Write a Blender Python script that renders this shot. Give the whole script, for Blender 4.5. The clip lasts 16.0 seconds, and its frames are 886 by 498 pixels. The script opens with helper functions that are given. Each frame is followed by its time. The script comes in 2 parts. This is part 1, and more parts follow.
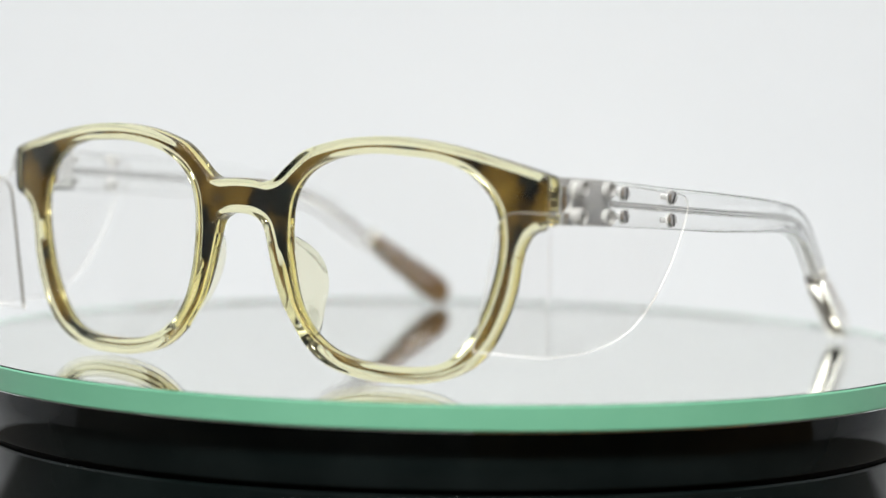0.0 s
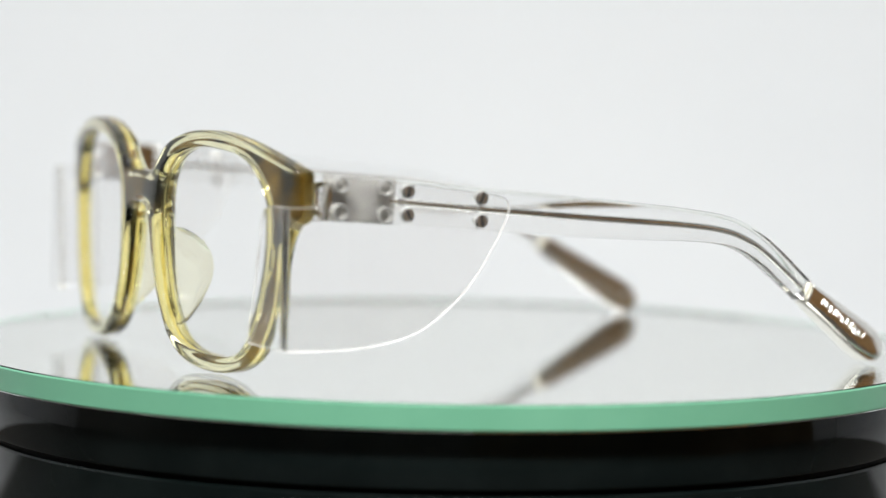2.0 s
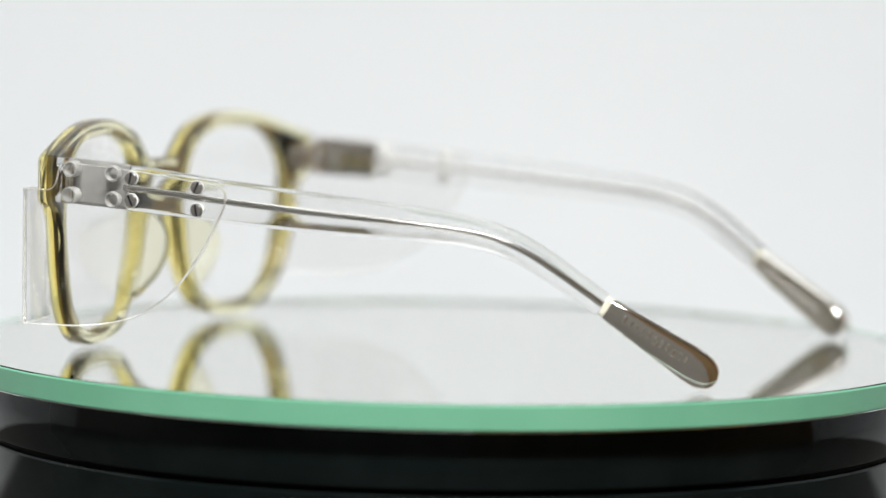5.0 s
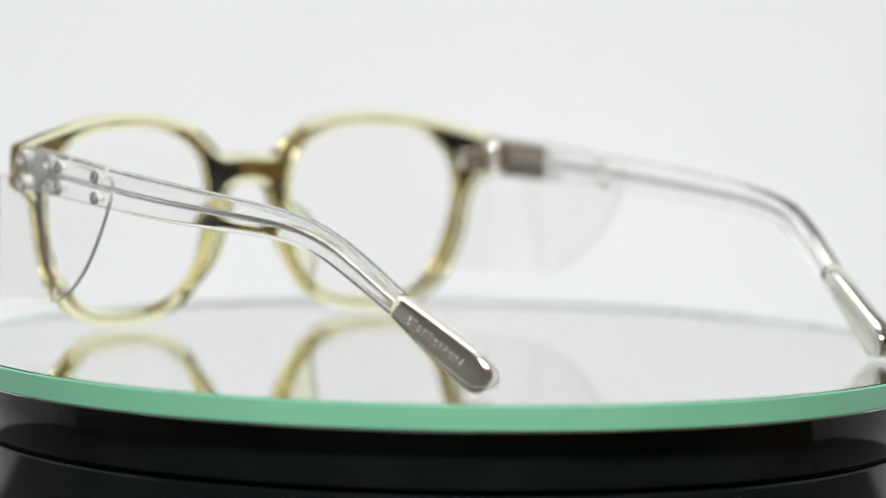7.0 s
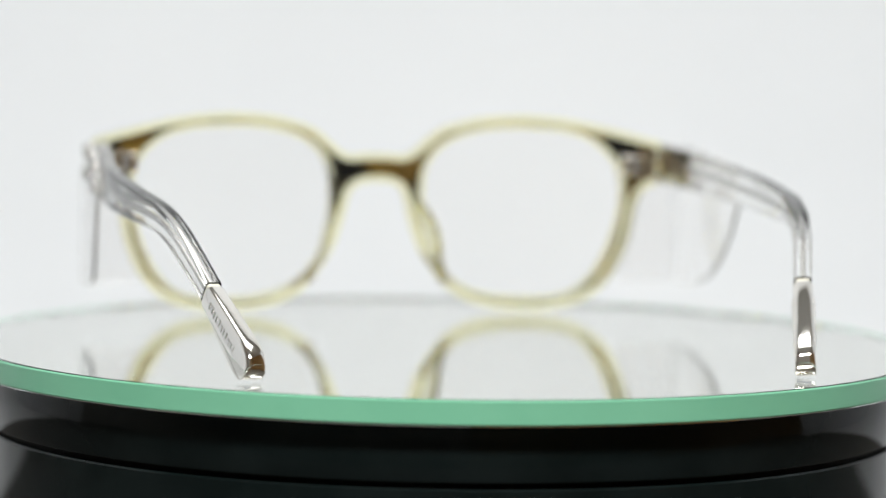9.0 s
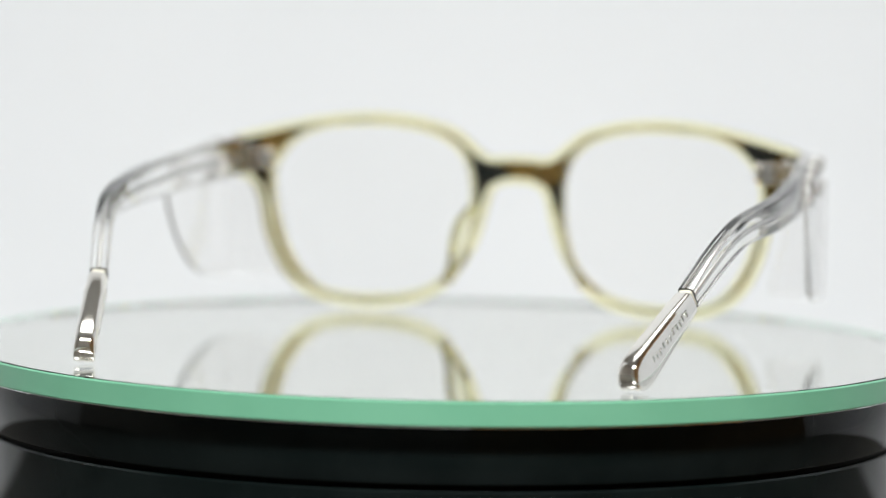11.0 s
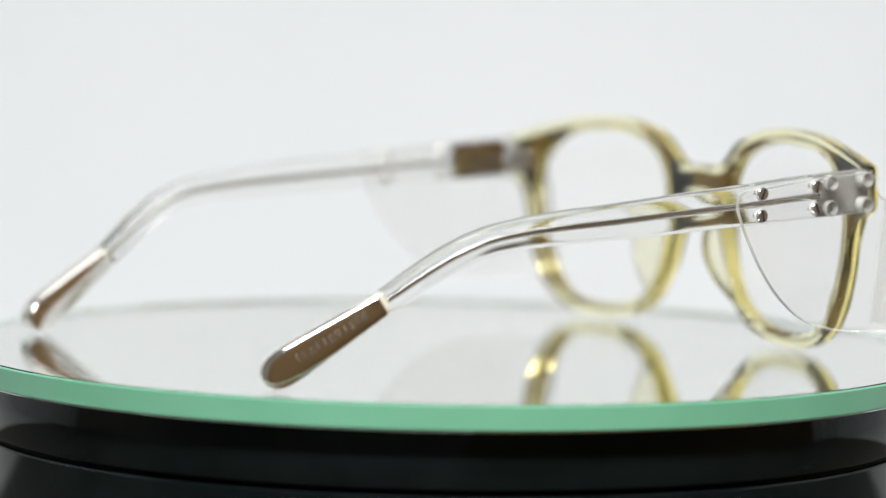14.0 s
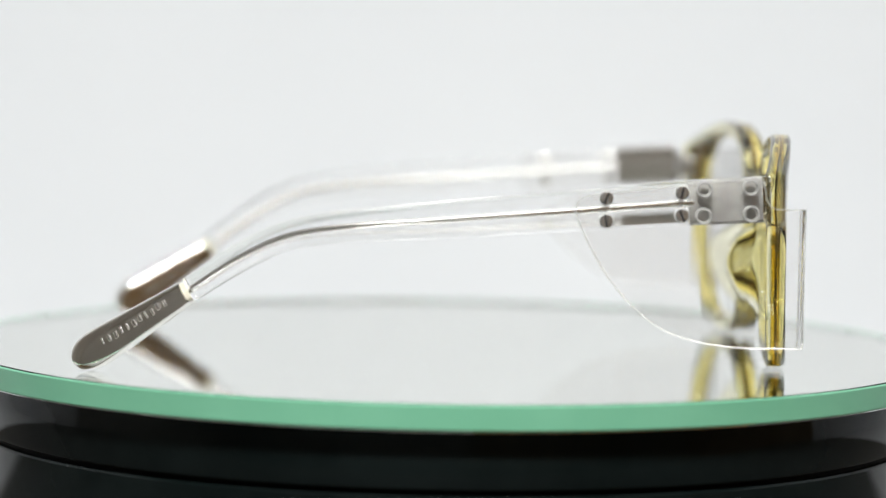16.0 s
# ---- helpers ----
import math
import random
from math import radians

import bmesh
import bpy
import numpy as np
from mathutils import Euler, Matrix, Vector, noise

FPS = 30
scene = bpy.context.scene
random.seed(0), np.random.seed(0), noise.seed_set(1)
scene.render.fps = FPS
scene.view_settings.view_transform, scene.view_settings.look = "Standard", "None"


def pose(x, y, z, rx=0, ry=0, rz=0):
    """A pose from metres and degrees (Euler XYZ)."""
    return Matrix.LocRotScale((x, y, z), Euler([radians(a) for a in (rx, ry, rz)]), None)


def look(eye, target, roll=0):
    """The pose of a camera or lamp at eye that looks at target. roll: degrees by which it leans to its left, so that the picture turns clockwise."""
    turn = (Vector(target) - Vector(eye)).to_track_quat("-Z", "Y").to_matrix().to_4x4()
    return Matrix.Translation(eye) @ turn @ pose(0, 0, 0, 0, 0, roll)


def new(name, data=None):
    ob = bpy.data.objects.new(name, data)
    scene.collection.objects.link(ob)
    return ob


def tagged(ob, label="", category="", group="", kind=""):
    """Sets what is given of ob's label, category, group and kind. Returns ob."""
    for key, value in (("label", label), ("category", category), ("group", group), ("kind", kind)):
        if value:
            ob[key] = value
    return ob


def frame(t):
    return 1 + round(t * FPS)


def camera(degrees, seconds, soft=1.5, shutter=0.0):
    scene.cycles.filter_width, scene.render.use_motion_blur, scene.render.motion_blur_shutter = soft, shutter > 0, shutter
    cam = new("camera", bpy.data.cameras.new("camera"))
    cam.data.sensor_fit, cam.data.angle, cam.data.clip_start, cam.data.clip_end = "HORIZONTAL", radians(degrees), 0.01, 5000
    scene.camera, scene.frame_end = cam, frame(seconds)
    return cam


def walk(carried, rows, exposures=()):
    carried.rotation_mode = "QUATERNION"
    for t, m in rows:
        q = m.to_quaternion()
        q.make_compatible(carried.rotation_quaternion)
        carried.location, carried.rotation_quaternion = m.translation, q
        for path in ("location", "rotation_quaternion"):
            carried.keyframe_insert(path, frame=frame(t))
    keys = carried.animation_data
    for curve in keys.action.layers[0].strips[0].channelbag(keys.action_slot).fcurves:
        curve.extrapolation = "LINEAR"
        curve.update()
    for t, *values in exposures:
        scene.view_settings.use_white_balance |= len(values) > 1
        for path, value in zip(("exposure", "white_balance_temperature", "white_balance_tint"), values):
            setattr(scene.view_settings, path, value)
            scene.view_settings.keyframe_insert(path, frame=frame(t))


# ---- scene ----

# ---------------------------------------------------------------- camera
cam = camera(15.9, 16.0, soft=1.5)
cam.data.dof.use_dof = True
cam.data.dof.focus_distance = 0.666
cam.data.dof.aperture_fstop = 8.0


def stand(back, yaw, pitch):
    """The tripod's pose; refocusing on the far rim draws the lens back a little."""
    turn = (Matrix.Rotation(radians(yaw), 4, "Z") @ Matrix.Rotation(radians(90 + pitch), 4, "X") @ Matrix.Rotation(radians(1.043), 4, "Z"))
    return Matrix.Translation((0, -0.7225, 0.07694)) @ turn @ Matrix.Translation((0, 0, back))


NEAR, FAR = stand(0.0, 0.085, -4.364), stand(0.0163, 0.037, -4.380)
walk(cam, [(0.0, NEAR), (7.95, NEAR), (8.15, FAR), (10.4, FAR), (12.1, NEAR), (16.0, NEAR)])

# ---------------------------------------------------------------- light
world = bpy.data.worlds.new("world")
scene.world = world
world.use_nodes = True
world.node_tree.nodes["Background"].inputs[0].default_value = (0.9, 0.95, 1.0, 1)
world.node_tree.nodes["Background"].inputs[1].default_value = 0.05
scene.view_settings.exposure = 0.0


def lamp(name, eye, target, sx, sy, watts, colour):
    data = bpy.data.lights.new(name, "AREA")
    data.shape, data.size, data.size_y, data.energy, data.color = "RECTANGLE", sx, sy, watts, colour
    ob = new(name, data)
    ob.matrix_basis = look(eye, target)
    return ob


lamp("softbox_lamp_overhead", (0.0, 0.12, 0.95), (0.0, 0.13, 0.0), 0.70, 0.46, 2.7, (0.99, 1.0, 0.98))
lamp("key_lamp", (0.0, -0.60, 0.62), (0.0, 0.25, 0.02), 0.40, 0.10, 7.7, (0.99, 1.0, 0.98))


# ---------------------------------------------------------------- materials
def material(name):
    m = bpy.data.materials.new(name)
    m.use_nodes = True
    return m, m.node_tree.nodes, m.node_tree.links, m.node_tree.nodes["Principled BSDF"]


def plain(name, colour, rough=0.5, metal=0.0, spec=0.5):
    m, n, l, b = material(name)
    b.inputs["Base Color"].default_value = (*colour, 1)
    b.inputs["Roughness"].default_value = rough
    b.inputs["Metallic"].default_value = metal
    b.inputs["Specular IOR Level"].default_value = spec
    return m


def mottled(name, a, c, scale, rough=0.5, metal=0.0, detail=4.0, lo=0.4, hi=0.62, bump=0.0, bump_scale=200.0, coords="Object"):
    m, n, l, b = material(name)
    tc = n.new("ShaderNodeTexCoord")
    tex = n.new("ShaderNodeTexNoise")
    tex.inputs["Scale"].default_value, tex.inputs["Detail"].default_value = scale, detail
    ramp = n.new("ShaderNodeValToRGB")
    ramp.color_ramp.elements[0].position, ramp.color_ramp.elements[0].color = lo, (*a, 1)
    ramp.color_ramp.elements[1].position, ramp.color_ramp.elements[1].color = hi, (*c, 1)
    l.new(tc.outputs[coords], tex.inputs["Vector"])
    l.new(tex.outputs["Fac"], ramp.inputs["Fac"])
    l.new(ramp.outputs["Color"], b.inputs["Base Color"])
    b.inputs["Roughness"].default_value, b.inputs["Metallic"].default_value = rough, metal
    if bump:
        fine = n.new("ShaderNodeTexNoise")
        fine.inputs["Scale"].default_value = bump_scale
        bp = n.new("ShaderNodeBump")
        bp.inputs["Strength"].default_value, bp.inputs["Distance"].default_value = bump, 0.0005
        l.new(tc.outputs[coords], fine.inputs["Vector"])
        l.new(fine.outputs["Fac"], bp.inputs["Height"])
        l.new(bp.outputs["Normal"], b.inputs["Normal"])
    return m


def clear(name, colour, ior=1.49, rough=0.0, wave=0.0):
    m, n, l, b = material(name)
    b.inputs["Base Color"].default_value = (*colour, 1)
    b.inputs["Transmission Weight"].default_value = 1.0
    b.inputs["IOR"].default_value = ior
    b.inputs["Roughness"].default_value = rough
    if wave:
        tc, fine, bp = n.new("ShaderNodeTexCoord"), n.new("ShaderNodeTexNoise"), n.new("ShaderNodeBump")
        fine.inputs["Scale"].default_value, fine.inputs["Detail"].default_value = 90.0, 1.0
        bp.inputs["Strength"].default_value, bp.inputs["Distance"].default_value = wave, 0.001
        l.new(tc.outputs["Object"], fine.inputs["Vector"])
        l.new(fine.outputs["Fac"], bp.inputs["Height"])
        l.new(bp.outputs["Normal"], b.inputs["Normal"])
    return m


PAPER = mottled("white_paper", (0.80, 0.817, 0.842), (0.835, 0.85, 0.872), 3.0, 0.9, bump=0.05, bump_scale=900)
WALL_GREY = mottled("grey_plaster", (0.80, 0.775, 0.73), (0.86, 0.835, 0.79), 2.0, 0.9)
WALL_WOOD = mottled("brown_wood_panelling", (0.52, 0.30, 0.12), (0.66, 0.42, 0.20), 3.0, 0.6)
WALL_DIM = mottled("taupe_wall", (0.54, 0.35, 0.16), (0.66, 0.45, 0.24), 2.0, 0.8)
TABLE = mottled("dark_table_wood", (0.085, 0.078, 0.07), (0.12, 0.11, 0.10), 8.0, 0.6)
CEIL = mottled("ceiling_paint", (0.78, 0.78, 0.76), (0.82, 0.82, 0.80), 2.0, 0.9)
BLACK = mottled("black_gloss_plastic", (0.0055, 0.0092, 0.0092), (0.0085, 0.0130, 0.0130), 60.0, 0.06, bump=0.05, bump_scale=45)
BLACK.node_tree.nodes["Principled BSDF"].inputs["Specular IOR Level"].default_value = 0.13
BLACK_MATT = plain("black_rubber", (0.002, 0.002, 0.002), 0.7, 0.0, 0.1)
GREEN_EDGE = mottled("ground_green_glass_edge", (0.225, 0.60, 0.39), (0.25, 0.635, 0.42), 40.0, 0.35, bump=0.05, bump_scale=500)
DISC_GLASS = clear("float_glass", (1.0, 1.0, 0.995), 1.1)
SILVER = plain("mirror_silvering", (0.985, 1.0, 0.98), 0.0, 1.0)
ACETATE = clear("champagne_acetate", (0.995, 0.965, 0.66), 1.37, 0.0, 0.03)
# copy of the acetate, deeper amber to paint in its edge-on glow
ACETATE_EDGE_GLOW = clear("acetate_edge_glow", (1.0, 0.81, 0.22), 1.37, 0.0, 0.03)
CORE = mottled("brown_core_layer", (0.015, 0.019, 0.028), (0.40, 0.27, 0.08), 95.0, 0.22, 0.25, detail=3.0, lo=0.40, hi=0.66)
CORE.node_tree.nodes["Principled BSDF"].inputs["Transmission Weight"].default_value = 0.6
MIDDLE = CORE.node_tree.nodes["Color Ramp"].color_ramp.elements.new(0.47)
MIDDLE.color = (0.19, 0.115, 0.035, 1)
PAD = clear("pad_acetate", (0.975, 0.955, 0.78), 1.37, 0.05)
CRYSTAL = clear("crystal_acetate", (0.99, 0.99, 0.985), 1.42, 0.0, 0.03)
SHEET = clear("clear_shield_sheet", (0.985, 0.98, 0.975), 1.45, 0.0)
CUT_EDGE = clear("sawn_plastic_edge", (0.97, 0.96, 0.92), 1.3, 0.35)
CUT_EDGE.node_tree.nodes["Principled BSDF"].inputs["Transmission Weight"].default_value = 0.4
CUT_EDGE.node_tree.nodes["Principled BSDF"].inputs["Alpha"].default_value = 0.5
RIVET = clear("rivet_plastic", (0.95, 0.945, 0.92), 1.49, 0.12)
RIVET.node_tree.nodes["Principled BSDF"].inputs["Transmission Weight"].default_value = 0.65
CREAM = plain("cream_plastic", (0.86, 0.83, 0.70), 0.4)
NYLON = plain("white_nylon", (0.82, 0.82, 0.80), 0.5)
LENS = clear("lens_glass", (0.995, 0.995, 0.99), 1.3, 0.0)
CHROME = plain("polished_nickel", (0.93, 0.90, 0.85), 0.06, 1.0)
STEEL = mottled("brushed_steel", (0.30, 0.295, 0.285), (0.37, 0.365, 0.35), 300.0, 0.5, 0.3)
MARK = plain("satin_nickel", (0.93, 0.91, 0.88), 0.22, 1.0)
SCREW = plain("dark_screw_steel", (0.60, 0.585, 0.57), 0.25, 0.85)
# black that stands for the shade down in the slots
SLOT_SHADE = plain("slot_shade_black", (0.02, 0.02, 0.02), 0.7)
WIRE = plain("wire_steel", (0.82, 0.81, 0.79), 0.14, 1.0)


# ---------------------------------------------------------------- mesh helpers
def part(name, bm, mat, parent=None, label="", sharp=35.0, keep=False):
    me = bpy.data.meshes.new(name)
    if not keep:
        bmesh.ops.recalc_face_normals(bm, faces=bm.faces)
    for f in bm.faces:
        f.smooth = True
    bm.to_mesh(me)
    bm.free()
    me.set_sharp_from_angle(angle=radians(sharp))
    me.materials.append(mat)
    ob = new(name, me)
    if parent:
        ob.parent = parent
    if label:
        tagged(ob, label)
    return ob


def spline(points, n, closed=True):
    """Catmull-Rom curve through the points, resampled to n even steps."""
    p = np.array(points, float)
    k = len(p)
    out = []
    for i in range(k if closed else k - 1):
        if closed:
            a, b, c, d = p[i - 1], p[i], p[(i + 1) % k], p[(i + 2) % k]
        else:
            a, b, c, d = p[max(i - 1, 0)], p[i], p[i + 1], p[min(i + 2, k - 1)]
        for u in np.linspace(0, 1, 16, endpoint=False):
            out.append(0.5 * (2 * b + (c - a) * u + (2 * a - 5 * b + 4 * c - d) * u * u + (3 * b - a - 3 * c + d) * u ** 3))
    if closed:
        out.append(out[0])
    else:
        out.append(p[-1])
    q = np.array(out)
    s = np.concatenate([[0], np.cumsum(np.linalg.norm(np.diff(q, axis=0), axis=1))])
    at = np.linspace(0, s[-1], n + 1)[:-1] if closed else np.linspace(0, s[-1], n)
    return np.stack([np.interp(at, s, q[:, j]) for j in range(q.shape[1])], 1)


def inset(loop, d):
    """Moves a closed loop towards its inside by d (outside for d < 0)."""
    p = np.array(loop)
    t = np.roll(p, -1, 0) - np.roll(p, 1, 0)
    t /= np.linalg.norm(t, axis=1)[:, None] + 1e-12
    area = 0.5 * np.sum(p[:, 0] * np.roll(p[:, 1], -1) - np.roll(p[:, 0], -1) * p[:, 1])
    nrm = np.stack([-t[:, 1], t[:, 0]], 1) * (1 if area > 0 else -1)
    return p + nrm * d


def add_loop(bm, pts, put):
    vs = [bm.verts.new(put(*q)) for q in pts]
    return vs


def ring_edges(bm, vs):
    out = []
    for i in range(len(vs)):
        e = bm.edges.get((vs[i - 1], vs[i])) or bm.edges.new((vs[i - 1], vs[i]))
        out.append(e)
    return out


def bridge(bm, a, b):
    for i in range(len(a)):
        bm.faces.new((a[i - 1], a[i], b[i], b[i - 1]))


def fill(bm, loops):
    edges = [e for vs in loops for e in ring_edges(bm, vs)]
    bmesh.ops.triangle_fill(bm, use_beauty=True, use_dissolve=False, edges=edges)


def slab(loops, put, rims, depths):
    """A plate with holes: loops are (points, way), put(u, v, w) places a point. rims/depths give its bevelled edge profile from
    the back's flat to the front's flat."""
    bm = bmesh.new()
    first, last = [], []
    for pts, way in loops:
        prev = None
        for r, w in zip(rims, depths):
            q = inset(pts, r * way)
            vs = [bm.verts.new(put(u, v, w)) for u, v in q]
            if prev:
                bridge(bm, prev, vs)
            else:
                first.append(vs)
            prev = vs
        last.append(prev)
    fill(bm, first)
    fill(bm, last)
    return bm


def loft(stations, closed_ends=True):
    """Joins rings of points into one skin."""
    bm = bmesh.new()
    rings = [[bm.verts.new(q) for q in ring] for ring in stations]
    for a, b in zip(rings, rings[1:]):
        bridge(bm, a, b)
    if closed_ends:
        bm.faces.new(rings[0])
        bm.faces.new(rings[-1])
    return bm


def turned(profile, n=96):
    """A solid of revolution about z from (radius, z) pairs; radius 0 closes it."""
    bm = bmesh.new()
    rings = []
    for r, z in profile:
        if r < 1e-9:
            rings.append([bm.verts.new((0, 0, z))])
        else:
            rings.append([bm.verts.new((r * math.cos(2 * math.pi * i / n), r * math.sin(2 * math.pi * i / n), z)) for i in range(n)])
    for a, b in zip(rings, rings[1:]):
        if len(a) == 1:
            for i in range(n):
                bm.faces.new((a[0], b[i - 1], b[i]))
        elif len(b) == 1:
            for i in range(n):
                bm.faces.new((a[i - 1], a[i], b[0]))
        else:
            bridge(bm, a, b)
    return bm


def rounded(w, h, r, n=5):
    """Outline of a rounded rectangle, centred."""
    out = []
    for cx, cy, a0 in ((w / 2 - r, h / 2 - r, 0), (-w / 2 + r, h / 2 - r, 90), (-w / 2 + r, -h / 2 + r, 180), (w / 2 - r, -h / 2 + r, 270)):
        for i in range(n):
            a = radians(a0 + 90 * i / (n - 1))
            out.append((cx + r * math.cos(a), cy + r * math.sin(a)))
    return out


def block(w, d, h, r, m):
    """A box with rounded upright edges and chamfered rims, at the pose m."""
    bm = bmesh.new()
    c = min(r, h * 0.2, w * 0.2, d * 0.2)
    rings = []
    for z, k in ((-h / 2, c), (-h / 2 + c, 0), (h / 2 - c, 0), (h / 2, c)):
        rings.append([bm.verts.new(m @ Vector((x, y, z))) for x, y in rounded(w - 2 * k, d - 2 * k, max(r - k, r * 0.3))])
    for a, b in zip(rings, rings[1:]):
        bridge(bm, a, b)
    bm.faces.new(rings[0])
    bm.faces.new(rings[-1])
    return bm


def moved(bm, m):
    bmesh.ops.transform(bm, matrix=m, verts=bm.verts)
    return bm


# ---------------------------------------------------------------- the room and the sweep
def room():
    x0, x1, y0, y1, z0, z1, t = -1.25, 1.25, -1.3, 0.9, -0.80, 1.35, 0.1

    def wall(name, cx, cy, cz, w, d, h, mat, label):
        ob = part(name, block(w, d, h, 0.004, pose(cx, cy, cz)), mat)
        return tagged(ob, label, "wall", kind="structure")

    xm, ym, zm = (x0 + x1) / 2, (y0 + y1) / 2, (z0 + z1) / 2
    wall("wall_west", x0 - t / 2, ym, zm, t, y1 - y0, z1 - z0, WALL_GREY, "plain grey plaster wall of the studio")
    wall("wall_east", x1 + t / 2, ym, zm, t, y1 - y0, z1 - z0, WALL_WOOD, "brown wood panelled wall of the studio")
    wall("wall_south_1", (x0 + 0.14) / 2 - t / 2, y0 - t / 2, zm, 0.14 - x0 + t, t, z1 - z0, WALL_GREY, "plain grey plaster wall of the studio")
    wall("wall_south_2", (x1 + 0.14) / 2 + t / 2, y0 - t / 2, zm, x1 - 0.14 + t, t, z1 - z0, WALL_DIM, "brown wooden partition of the studio")
    wall("wall_north", xm, y1 + t / 2, zm, x1 - x0 + 2 * t, t, z1 - z0, WALL_GREY, "plain grey wall behind the paper sweep")
    wall("floor", xm, ym, z0 - t / 2, x1 - x0 + 2 * t, y1 - y0 + 2 * t, t, TABLE, "dark grey-brown studio floor")["category"] = "floor"
    wall("ceiling", xm, ym, z1 + t / 2, x1 - x0 + 2 * t, y1 - y0 + 2 * t, t, CEIL, "off-white painted ceiling")["category"] = "ceiling"


def sweep():
    """White paper that lies on the table and rises in a curve behind it."""
    prof = [(0.110, -0.062), (0.30, -0.062)]
    for i in range(1, 17):
        a = radians(90 * i / 16)
        prof.append((0.30 + 0.25 * math.sin(a), -0.062 + 0.25 * (1 - math.cos(a))))
    prof.append((0.55, 0.95))
    bm = bmesh.new()
    rows = []
    for k, (y, z) in enumerate(prof):
        f = min(1, max(0, (k - 1) / 16))
        ny, nz = math.sin(radians(90 * f)), -math.cos(radians(90 * f))
        rows.append([bm.verts.new((x, y + o * ny, z + o * nz)) for x, o in ((-0.95, 0), (0.95, 0), (0.95, 0.0015), (-0.95, 0.0015))])
    for a, b in zip(rows, rows[1:]):
        for i in range(4):
            bm.faces.new((a[i - 1], a[i], b[i], b[i - 1]))
    bm.faces.new(rows[0])
    bm.faces.new(rows[-1])
    tagged(part("backdrop", bm, PAPER, sharp=60), "white paper sweep curving up behind the turntable", "backdrop", kind="structure")
    # unseen boards, added to bounce white into the dark edges of the clear plastic
    for side in (-1, 1):
        wing = part("bounce_wing", block(0.006, 0.50, 1.0, 0.002, pose(side * 0.72, 0.245, 0.4385, 0, 0, -side * 8)), PAPER)
        tagged(wing, "unseen white bounce board added at the side of the paper sweep", "backdrop", kind="structure")


def table():
    top = new("table")
    tagged(top, "dark wooden table under the turntable and paper", "table")
    part("tabletop", block(2.0, 0.9, 0.03, 0.01, pose(0, 0.22, -0.0787)), TABLE, top)
    for x in (-0.93, 0.93):
        for y in (-0.17, 0.61):
            part("leg", block(0.06, 0.06, 0.705, 0.008, pose(x, y, -0.4465)), TABLE, top)


room()
table()
sweep()


# ---------------------------------------------------------------- the turntable
def turntable():
    base = new("turntable_base")
    tagged(base, "glossy black plastic turntable base standing before white paper", "turntable")
    part("lower_body", turned([(0, -0.0637), (0.1055, -0.0637), (0.1063, -0.0630), (0.1063, -0.0192), (0.10595, -0.0188), (0.1055, -0.0188), (0, -0.0188)], 160), BLACK, base)
    part("seam_ring", turned([(0.05, -0.0188), (0.1046, -0.0188), (0.1046, -0.0176), (0.05, -0.0176)], 160), BLACK_MATT, base, "recessed dark seam")
    disc = new("mirror_disc")
    tagged(disc, "round mirrored glass plate with a pale green ground edge", "mirror plate")
    part("platter", turned([(0, -0.0176), (0.1050, -0.0176), (0.1064, -0.0174), (0.1066, -0.0170), (0.1066, -0.0064), (0.1062, -0.0056), (0, -0.0056)], 160), BLACK, disc, "glossy black rotating platter")
    # silver also turns up inside the rim, a reflector added over the green inner face
    part("silvering", turned([(0, -0.0055), (0.11063, -0.0055), (0.11063, -0.0005), (0.11058, -0.0005), (0.11058, -0.0026), (0, -0.0026)], 160), SILVER, disc, "silvered mirror back with an added mirror wall inside the rim")
    part("glass_plate", turned([(0.11055, -0.0026), (0.11055, -0.0004), (0.1102, 0.0), (0, 0.0)], 200), DISC_GLASS, disc, "clear glass plate", keep=True)
    part("ground_edge", turned([(0.11065, -0.0052), (0.1113, -0.0052), (0.1116, -0.0049), (0.1116, -0.0003), (0.1113, 0.0), (0.11065, -0.0002)], 200), GREEN_EDGE, disc, "pale green satin ground edge")
    return disc


disc = turntable()


# ---------------------------------------------------------------- the eyeglasses (millimetres in glasses space, x to the wearer's right)
MM = 0.001
OFF_X, OFF_Y = 0.4, 44.8


def mm(x, y, z):
    return Vector(((x + OFF_X) * MM, (y + OFF_Y) * MM, z * MM))


glasses = new("eyeglasses")
tagged(glasses, "pale champagne safety eyeglasses with clear side shields on a mirror disc", "eyeglasses")

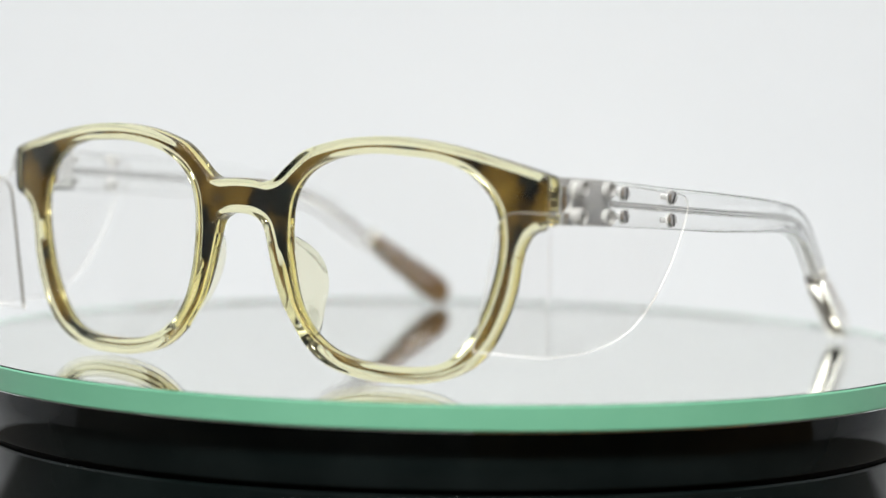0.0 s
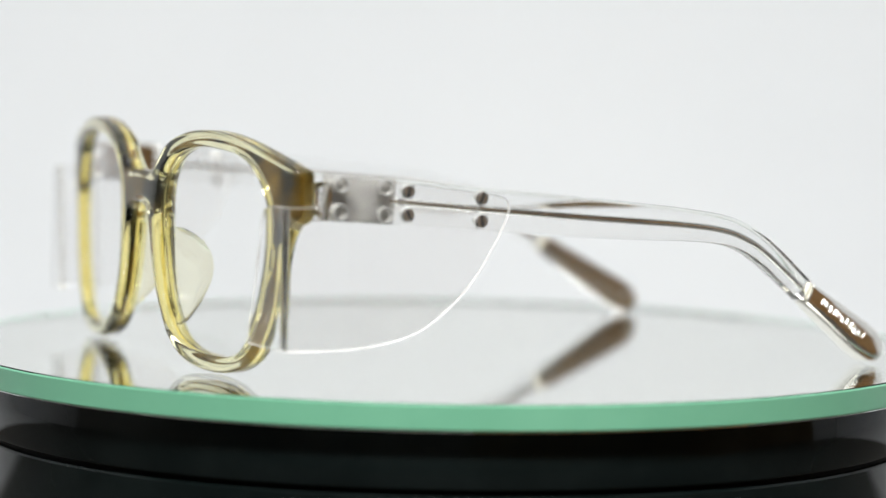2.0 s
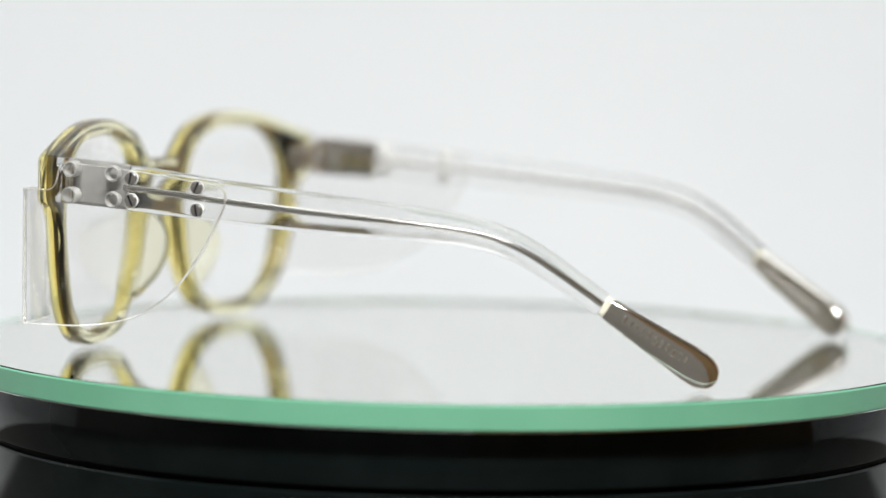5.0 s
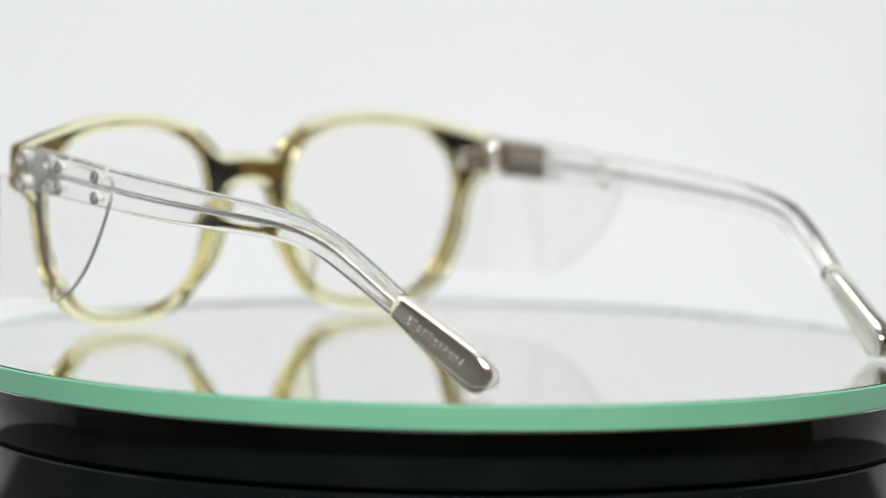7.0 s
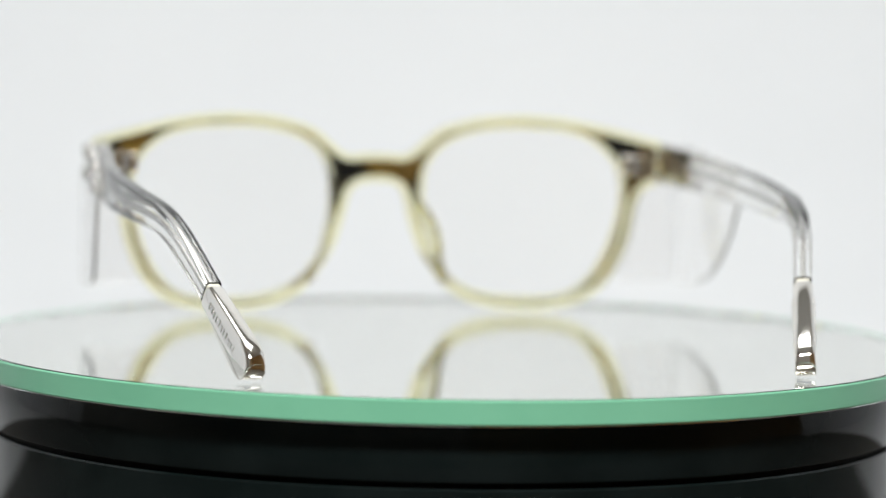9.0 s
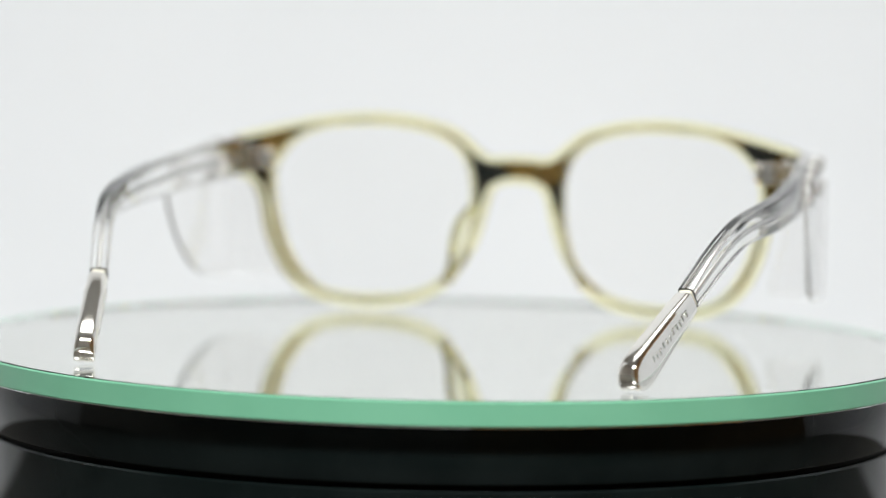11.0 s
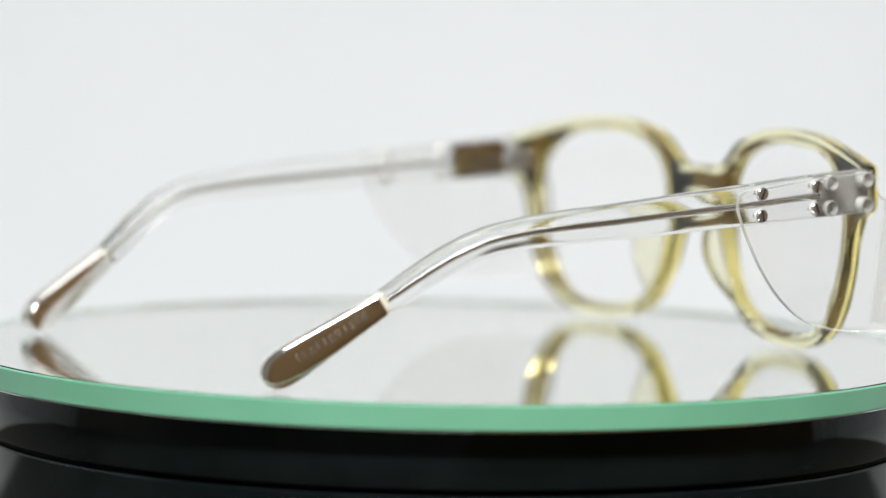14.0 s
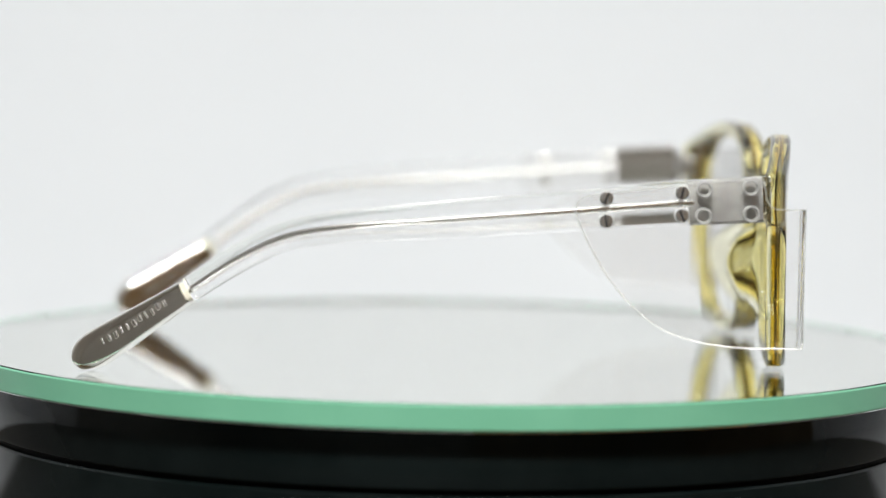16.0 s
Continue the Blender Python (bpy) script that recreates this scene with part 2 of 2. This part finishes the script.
LENS_EDGE = [(41.4, 46.8), (48.7, 46.2), (54.7, 44.4), (58.6, 41.7), (61.3, 38.6), (62.8, 35), (63.2, 31), (62.8, 26.5), (61.6, 21.5), (59.6, 15.8),
             (56.3, 10.2), (52.2, 6.2), (47.2, 4.4), (39.9, 3.9), (31.0, 4.4), (24.3, 6.1), (19.2, 9.2), (15.6, 13.6), (13.7, 18.5), (12.6, 24),
             (12.2, 30), (12.7, 35.5), (14.4, 39.4), (17.7, 42.7), (22.7, 45.1), (29.0, 46.5), (35.2, 47.0)]
HALF_RIM = [(0, 40.5), (3.5, 40.4), (6.8, 40.1), (9.6, 41.2), (12.8, 43.9), (17.2, 47.1), (24, 49.2), (30, 50.2), (37, 50.6), (44, 50.3), (51, 49.4),
            (58, 48), (65, 46.3), (72.3, 44.3), (73.7, 43.2), (73.9, 39), (73.6, 35.0), (72.4, 33.6), (69.5, 32.2), (67.7, 29.6), (66.6, 26), (65.7, 20.5),
            (63.7, 14.5), (60.9, 9.2), (56.8, 4.9), (51.5, 2.1), (46, 0.8), (39.5, 0.4), (31, 0.9), (24, 2.7), (18.7, 6), (15, 10.5), (11.7, 15.5),
            (9.7, 20.5), (8.4, 25), (7.5, 28.5), (6.3, 31.3), (3.5, 32.8), (0, 33.1)]
TURN_FRONT, SHIFT_FRONT, FRONT_Y = 1.0, -3.0, 27.6


def front_at(u, v, w):
    """A point of the front: u across, v up, w towards the front."""
    x, y = u, FRONT_Y - 0.0015 * u * u + w * (1 + 0.28 * math.exp(-(u / 32) ** 2))
    c, s = math.cos(radians(TURN_FRONT)), math.sin(radians(TURN_FRONT))
    return mm(c * x - s * (y - 20) + SHIFT_FRONT, s * x + c * (y - 20) + 20, v)


def side_depth(co):
    """How far in front of the middle of the front a point lies."""
    x, y = co.x / MM - OFF_X - SHIFT_FRONT, co.y / MM - OFF_Y - 20
    c, s = math.cos(radians(TURN_FRONT)), math.sin(radians(TURN_FRONT))
    u, d = c * x + s * y, -s * x + c * y + 20
    return (d - FRONT_Y + 0.0015 * u * u) / (1 + 0.28 * math.exp(-(u / 32) ** 2))


def front():
    left = [(-u, v) for u, v in HALF_RIM[1:-1]][::-1]
    outer = spline(HALF_RIM + left, 420)
    holes = [spline(LENS_EDGE, 160), spline([(-u, v) for u, v in LENS_EDGE], 160)]
    frame_part = part("front_frame", slab([(outer, 1), (holes[0], -1), (holes[1], -1)], front_at,
                      (1.05, 0.68, 0.38, 0.17, 0.04, 0.0, 0.0, 0.04, 0.17, 0.38, 0.68, 1.05),
                      (-2.15, -2.09, -1.93, -1.69, -1.41, -1.15, 1.15, 1.41, 1.69, 1.93, 2.09, 2.15)), ACETATE, glasses,
                      "transparent pale champagne acetate front", 50)
    frame_part.visible_shadow = False
    # edge walls take the amber copy: glow of long light paths put into colour
    frame_part.data.materials.append(ACETATE_EDGE_GLOW)
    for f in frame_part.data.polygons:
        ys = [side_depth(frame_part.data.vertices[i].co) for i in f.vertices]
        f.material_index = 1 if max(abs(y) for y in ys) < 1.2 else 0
    core = [(inset(outer, 1.8), 1), (inset(holes[0], -1.35), -1), (inset(holes[1], -1.35), -1)]
    part("core_layer", slab(core, front_at, (0.0, 0.0), (-0.2, 0.2)), CORE, frame_part,
         "mottled brown core layer")
    for side in (1, -1):
        edge = spline([(side * u, v) for u, v in LENS_EDGE], 120)
        part("lens", slab([(edge, 1)], front_at, (-0.35, -0.4, -0.35), (-0.5, 0.0, 0.5)), LENS, glasses, "clear colourless lens")
        # nose pad: a leaf that leaves the rim backwards
        rings = []
        for i in range(15):
            f = i / 14
            z = 28.5 - 21.0 * f
            reach = 7.4 * math.sin(math.pi * (0.04 + 0.94 * f) ** 0.72) ** 0.8
            u0 = np.interp(z, [9, 14, 19, 25, 28], [16.6, 13.3, 11.7, 10.1, 9.1])
            ring = []
            for a in np.linspace(0, 2 * math.pi, 14, endpoint=False):
                back = (1 - math.cos(a)) / 2
                ring.append(front_at(side * (u0 + 0.6 + 2.7 * back * reach / 7.4 + 1.0 * math.sin(a) * (1 - 0.5 * back)), z, -0.8 - back * reach))
            rings.append(ring)
        part("nose_pad", loft(rings), PAD, glasses, "pale translucent nose pad", 60)


front()

# plan of the temples: y, x of the outer face, middle height, height
TEMPLE = {
    -1: [(16.2, 75.7, 38.9, 9.6), (7.4, 76.6, 38.4, 9.5), (-4.6, 77.5, 37.5, 9.2), (-20.6, 78.5, 36.1, 8.7), (-38.6, 78.7, 34.6, 8.4), (-55.6, 77.3, 33.3, 7.6),
         (-67.6, 75.4, 32.3, 6.8), (-77.6, 73.0, 30.9, 6.2), (-84.6, 71.0, 28.6, 5.9), (-91.3, 68.8, 24.7, 5.7), (-101.9, 65.1, 17.0, 5.0)],
    1: [(19.4, 72.8, 38.7, 9.5), (11.1, 74.5, 38.3, 9.4), (-0.8, 76.2, 37.6, 9.1), (-16.7, 78.2, 36.3, 8.5), (-34.7, 79.8, 34.9, 8.1), (-51.7, 80.1, 33.4, 7.4),
        (-63.7, 79.5, 32.4, 6.8), (-73.8, 77.7, 31.0, 6.3), (-80.9, 76.3, 29.1, 6.0), (-89.0, 74.2, 25.0, 5.8), (-99.3, 71.0, 17.9, 5.0)]}
FERRULE_END = {-1: (-121.3, 59.7, 4.1), 1: (-120.0, 65.0, 4.1)}
# how far forward the fittings of each temple sit
FORWARD = {-1: -0.6, 1: 3.2}
THICK = 3.8


def temple_line(side, n):
    """Points of the temple's middle line with width direction and height."""
    c = spline([(y, x - THICK / 2, z, h) for y, x, z, h in TEMPLE[side]], n, closed=False)
    out = []
    for i in range(n):
        a, b = c[max(i - 1, 0)], c[min(i + 1, n - 1)]
        tan = Vector((side * (b[1] - a[1]), b[0] - a[0], b[2] - a[2])).normalized()
        across = Vector((-side * tan.y, side * tan.x, 0)).normalized() if tan.y < 0 else Vector((side, 0, 0))
        up = across.cross(tan)
        if up.z < 0:
            up.negate()
        out.append((Vector((side * c[i][1], c[i][0], c[i][2])), across, up, c[i][3], tan))
    return out


def sweep_ring(p, across, up, outline):
    return [mm(*(p + across * a + up * b)) for a, b in outline]


def outer_x(side, y):
    rows = sorted((r[0], r[1]) for r in TEMPLE[side])
    return float(np.interp(y, [r[0] for r in rows], [r[1] for r in rows]))


def cap_outline(w, h):
    """Section of an end cap: flat sides, broad rounding above, small rounded edges below."""
    b, c, r = min(1.3, w * 0.32), min(1.3, h * 0.3), 0.3
    half = [(w / 2 - r * (1 - math.sin(a)), -h / 2 + r * (1 - math.cos(a))) for a in (0.0, 0.8, 1.57)]
    half += [(w / 2 + 0.1 * math.sin(math.pi * k), -h / 2 + r + (h - r - c) * k) for k in (0.25, 0.5, 0.75)]
    half += [(w / 2 - b * (1 - math.cos(a)), h / 2 - c * (1 - math.sin(a))) for a in (0.0, 0.3, 0.6, 0.9, 1.2, 1.57)]
    return half + [(-x, y) for x, y in reversed(half)]


def bar_outline(h):
    """Section of a temple: flat outer face, rounded edges, an inner face that swells a little."""
    out = rounded(THICK, h, 0.75)
    return out[:10] + [(-THICK / 2 - 0.32 * (1 - (z / (h / 2 - 0.75)) ** 2), z) for z in np.linspace(h / 2 - 0.75, -h / 2 + 0.75, 9)[1:-1]] + out[10:]


def temple(side):
    line = temple_line(side, 70)
    bar = part("temple", loft([sweep_ring(p, ac, up, bar_outline(h)) for p, ac, up, h, tan in line]), CRYSTAL, glasses,
               "crystal clear acetate temple with a wire inside", 50)
    bar.visible_shadow = False
    go = FORWARD[side]
    wire = [q for q in line if q[0].y < 1.5 + go]
    part("wire_core", loft([sweep_ring(p, ac, up, rounded(1.25, 1.4, 0.6, 5)) for p, ac, up, h, tan in wire]), WIRE, bar, "polished steel core wire")
    # plate that the hinge grows from
    plate = [q for q in temple_line(side, 160) if -0.8 + go < q[0].y < min(14.8 + go, TEMPLE[side][0][0] - 0.6)]
    part("hinge_plate", loft([sweep_ring(p, ac, up, rounded(0.8, h - 1.2, 0.25, 3)) for p, ac, up, h, tan in plate]), STEEL, bar, "grey steel hinge plate")
    part("plate_lining", loft([sweep_ring(p - ac * 0.62, ac, up, rounded(0.3, h - 1.5, 0.1, 3)) for p, ac, up, h, tan in plate]), CHROME, bar, "polished inner face of the hinge plate")
    # polished end cap
    p0, ac0, up0, h0, t0 = line[-1]
    ey, ex, ez = FERRULE_END[side]
    p1 = Vector((side * (ex - THICK / 2), ey, ez))
    tan = (p1 - p0).normalized()
    ac = Vector((-side * tan.y, side * tan.x, 0)).normalized()
    up = ac.cross(tan)
    if up.z < 0:
        up.negate()
    # the cap's broad outer face looks up a little
    tilt = radians(4.5)
    ac, up = ac * math.cos(tilt) + up * math.sin(tilt), up * math.cos(tilt) - ac * math.sin(tilt)
    length = (p1 - p0).length
    neck = [sweep_ring(p0 + tan * d, ac, up, rounded(3.1, 4.0, 0.6)) for d in (0.02, 2.2)]
    part("neck", loft(neck), CREAM, bar, "pale plastic neck")
    rings = []
    for f, h, w in ((0.0, 4.1, 3.6), (0.008, 4.7, 4.2), (0.03, 4.9, 4.4), (0.35, 5.9, 4.5), (0.65, 6.8, 4.55), (0.85, 7.4, 4.6), (0.97, 7.5, 4.6),
                    (1.04, 7.05, 4.6), (1.09, 6.2, 4.55), (1.13, 4.9, 4.5), (1.153, 3.4, 4.4), (1.165, 1.6, 4.2)):
        rings.append(sweep_ring(p0 + tan * (1.1 + (length - 1.1) * f), ac, up, cap_outline(w, h)))
    cap = part("end_cap", loft(rings), CHROME, bar, "polished nickel temple end cap", 40)
    # worn raised marks on the cap's outer and inner face
    for k in range(11):
        f = 0.22 + 0.062 * k
        for face in (1, -1):
            m = Matrix((ac, tan, up)).transposed().to_4x4()
            m.translation = p0 + tan * (length * f) + ac * (face * 2.30) + up * (0.2 * math.sin(k * 2.1))
            bm = block(0.4, 0.85 + 0.3 * math.sin(k * 1.7), 1.45, 0.3, m)
            for v in bm.verts:
                v.co = mm(*v.co)
            part("raised_mark", bm, MARK, cap)
    # four screws and four rivets through temple and shield
    for y, dz, kind in ((-2.2, 2.35, "screw"), (-17.8, 2.35, "screw"), (-2.2, -2.35, "screw"), (-17.8, -2.35, "screw"),
                        (12.0, 2.75, "rivet"), (2.4, 2.75, "rivet"), (12.2, -2.75, "rivet"), (2.4, -2.75, "rivet")):
        y += go
        rows = sorted(TEMPLE[side])
        z = float(np.interp(y, [r[0] for r in rows], [r[2] for r in rows])) + dz
        x = outer_x(side, y)
        m = Matrix.Translation((side * x, y, z)) @ Matrix.Rotation(radians(90 * side), 4, "Y") @ Matrix.Rotation(radians(20 + 47 * (y - go) + 31 * dz), 4, "Z")
        if kind == "screw":
            head = turned([(0, 1.2), (1.35, 1.2), (1.42, 1.35), (1.40, 1.75), (1.15, 2.0), (0, 2.05)], 28)
            for v in head.verts:
                v.co = mm(*(m @ v.co))
            ob = part("screw", head, SCREW, bar, "small slotted steel screw", 30)
            # thin black bar on the head paints the slot's shade
            slot = block(2.5, 0.42, 0.12, 0.1, m @ Matrix.Translation((0, 0, 2.04)))
            for v in slot.verts:
                v.co = mm(*v.co)
            part("screw_slot", slot, SLOT_SHADE, ob)
            shank = turned([(0, -3.0), (0.6, -3.0), (0.6, 1.2), (0, 1.2)], 12)
            for v in shank.verts:
                v.co = mm(*(m @ v.co))
            part("screw_shank", shank, RIVET, ob)
            washer = turned([(0, 0.95), (1.5, 0.95), (1.55, 1.0), (1.55, 1.15), (1.5, 1.19), (0, 1.19)], 24)
            for v in washer.verts:
                v.co = mm(*(m @ v.co))
            part("washer", washer, NYLON, ob, "thin white nylon washer")
        else:
            top = 1.9 if y - go < 8 else 3.2
            ringm = turned([(1.1, 0.05), (1.75, 0.05), (1.8, 0.3), (1.78, top - 0.3), (1.62, top), (1.38, top), (1.2, top - 0.3), (1.1, 0.05)], 28)
            for v in ringm.verts:
                v.co = mm(*(m @ v.co))
            part("rivet", ringm, RIVET, bar, "clear plastic rivet ring", 40)
    return bar


def shield(side):
    """One bent sheet: a flange in front of the rim, a fold, and the side panel along the temple."""
    go = FORWARD[side]
    lead = (-0.2 if side > 0 else 0.0) + go
    xf = outer_x(side, 16 + go) + 2.7
    lean = 1.0
    plan = [(62.0, 24.2 + lead + lean), (66, 23.7 + lead + lean * 0.7), (71, 23.5 + lead + lean * 0.3), (74.6, 23.4 + lead), (xf - 1.25, 23.27 + lead), (xf - 0.33, 22.93 + lead), (xf, 22.0 + go), (xf, 19.5 + go)]
    for y in (15, 10, 5, 0, -6, -12, -19, -26):
        k = min(1, max(0, (y + 2) / 21))
        plan.append((outer_x(side, y + go) + 0.75 + 1.9 * k * k * (3 - 2 * k), y + go))
    line = spline(plan, 240, closed=False)
    seg = np.concatenate([[0], np.cumsum(np.linalg.norm(np.diff(line, axis=0), axis=1))])

    def s_of_y(y):
        back = [(line[i][1], seg[i]) for i in range(len(line)) if line[i][1] < 22.0 + go]
        ys = [q[0] for q in back][::-1]
        return float(np.interp(y, ys, [q[1] for q in back][::-1]))

    panel = [(18.5, 36.9), (16.4, 37.4), (15.4, 39.0), (14.9, 41.4), (13.6, 42.7), (8, 42.5), (-4, 41.4), (-17, 39.8), (-21.6, 39.2), (-23.6, 38.2), (-24.1, 36.2),
             (-23.2, 33.4), (-20.6, 28.2), (-17, 22.4), (-11.8, 16.4), (-5.6, 11.8), (1, 9.5), (8, 8.4), (16, 8.1)]
    top_fl = [(6.4, 35.8), (8.2, 36.6), (10.8, 36.9)]
    low_fl = [(0.6, 8.3), (0.15, 9.3), (2.4, 20.0), (4.6, 31.0), (5.4, 34.2)]
    outline = [(s_of_y(y + go), z) for y, z in panel] + low_fl + top_fl
    outline = spline(outline, 150)
    bm = bmesh.new()
    bm.faces.new([bm.verts.new((max(0.01, s), z, 0)) for s, z in outline])
    for s in list(np.arange(2, 12, 2.5)) + list(np.arange(12, 20, 0.25)) + list(np.arange(20, 56, 3)):
        bmesh.ops.bisect_plane(bm, geom=bm.verts[:] + bm.edges[:] + bm.faces[:], plane_co=(s, 0, 0), plane_no=(1, 0, 0))
    flat = [(v.co.x, v.co.y) for v in bm.verts]
    bm.verts.index_update()
    faces = [[v.index for v in f.verts] for f in bm.faces]
    rim = [(e.link_loops[0].vert.index, e.link_loops[0].link_loop_next.vert.index) for e in bm.edges if len(e.link_faces) == 1]
    bm.free()

    def put(s, z, w):
        i = int(np.clip(np.searchsorted(seg, s), 1, len(seg) - 1))
        f = (s - seg[i - 1]) / (seg[i] - seg[i - 1])
        p = line[i - 1] * (1 - f) + line[i] * f
        a, b = line[max(i - 3, 0)], line[min(i + 2, len(line) - 1)]
        t = (b - a) / np.linalg.norm(b - a)
        return mm(side * (p[0] - t[1] * w), p[1] + t[0] * w, z)

    out = bmesh.new()
    a = [out.verts.new(put(s, z, -0.5)) for s, z in flat]
    b = [out.verts.new(put(s, z, 0.5)) for s, z in flat]
    for f in faces:
        out.faces.new([a[i] for i in f][::-1])
        out.faces.new([b[i] for i in f])
    # rounded rim: a middle ring that stands out a little
    away = {}
    for i, j in rim:
        d = np.array([flat[j][1] - flat[i][1], flat[i][0] - flat[j][0]])
        d /= np.linalg.norm(d) + 1e-9
        for k in (i, j):
            away[k] = away.get(k, 0) + d
    middle = {}
    for k, d in away.items():
        d = d / (np.linalg.norm(d) + 1e-9) * 0.25
        middle[k] = out.verts.new(put(max(0.02, flat[k][0] + d[0]), flat[k][1] + d[1], 0.0))
    for i, j in rim:
        out.faces.new((a[i], a[j], middle[j], middle[i])).material_index = 1
        out.faces.new((middle[i], middle[j], b[j], b[i])).material_index = 1
    out.normal_update()
    out.faces.ensure_lookup_table()
    votes = sum(1 if (b[f[0]].co - a[f[0]].co).dot(out.faces[2 * k + 1].normal) > 0 else -1 for k, f in enumerate(faces))
    if votes < 0:
        bmesh.ops.reverse_faces(out, faces=out.faces)
    sheet = part("side_shield", out, SHEET, glasses, "clear bent plastic side shield", 40, keep=True)
    sheet.data.materials.append(CUT_EDGE)
    sheet.visible_shadow = False


def hinge(side):
    """Barrel block on the front and the loop plate on the temple."""
    cx, cz = 65.6, 38.2

    def placed(bm):
        for v in bm.verts:
            v.co = front_at(side * v.co.x, v.co.z, v.co.y)
        return bm

    body = part("hinge", placed(block(2.2, 2.4, 4.9, 0.35, pose(cx - 2.0, -3.1, cz))), CHROME, glasses, "polished steel hinge")
    for dz in (-1.75, 0.0, 1.75):
        knuckle = moved(turned([(0, -0.72), (0.95, -0.72), (1.1, -0.6), (1.1, 0.6), (0.95, 0.72), (0, 0.72)], 20), pose(cx + 1.4, -4.0, cz + dz))
        part("knuckle", placed(knuckle), CHROME, body)
        part("hinge_leaf", placed(block(3.2, 1.3, 1.2, 0.2, pose(cx - 0.2, -3.6, cz + dz))), STEEL, body)
    # black bars paint the shade in the gaps between the leaves
    for dz in (-0.88, 0.88):
        part("hinge_slot", placed(block(3.0, 0.5, 0.5, 0.1, pose(cx - 0.1, -3.3, cz + dz))), SLOT_SHADE, body)
    part("hinge_screw", placed(moved(turned([(0, 2.4), (0.8, 2.4), (0.8, 2.75), (0.5, 2.95), (0, 2.95)], 18), pose(cx + 1.4, -4.0, cz))), CHROME, body)
    # loop plate on the temple's end
    loop = spline([(-1.4, 2.5), (0.6, 3.6), (1.7, 3.6), (1.8, 2.6), (1.8, -2.6), (1.7, -3.6), (0.6, -3.6), (-1.4, -2.5)], 60)
    hole = spline([(-0.6, 1.8), (0.8, 2.6), (1.1, 1.8), (1.1, -1.8), (0.8, -2.6), (-0.6, -1.8)], 40)
    ring = slab([(loop, 1), (hole, -1)], lambda u, v, w: Vector((70.2 + u, -5.0 + w - 0.5 * u, cz + v)), (0.2, 0.0, 0.0, 0.2), (-0.5, -0.35, 0.35, 0.5))
    part("hinge_loop", placed(ring), CHROME, body, "bright steel hinge loop")
    for dz in (-1.1, 0.0, 1.1):
        part("hinge_pin", placed(block(0.7, 0.5, 0.7, 0.2, pose(70.4, -4.9, cz + dz))), STEEL, body)


for side in (-1, 1):
    temple(side)
    shield(side)
    hinge(side)


# ---------------------------------------------------------------- what moves
def motions():
    rows = [(t, pose(0, 0, 0, 0, 0, 141.75 - 14.400 * t)) for t in range(17)]
    walk(disc, rows)
    walk(glasses, rows)


motions()
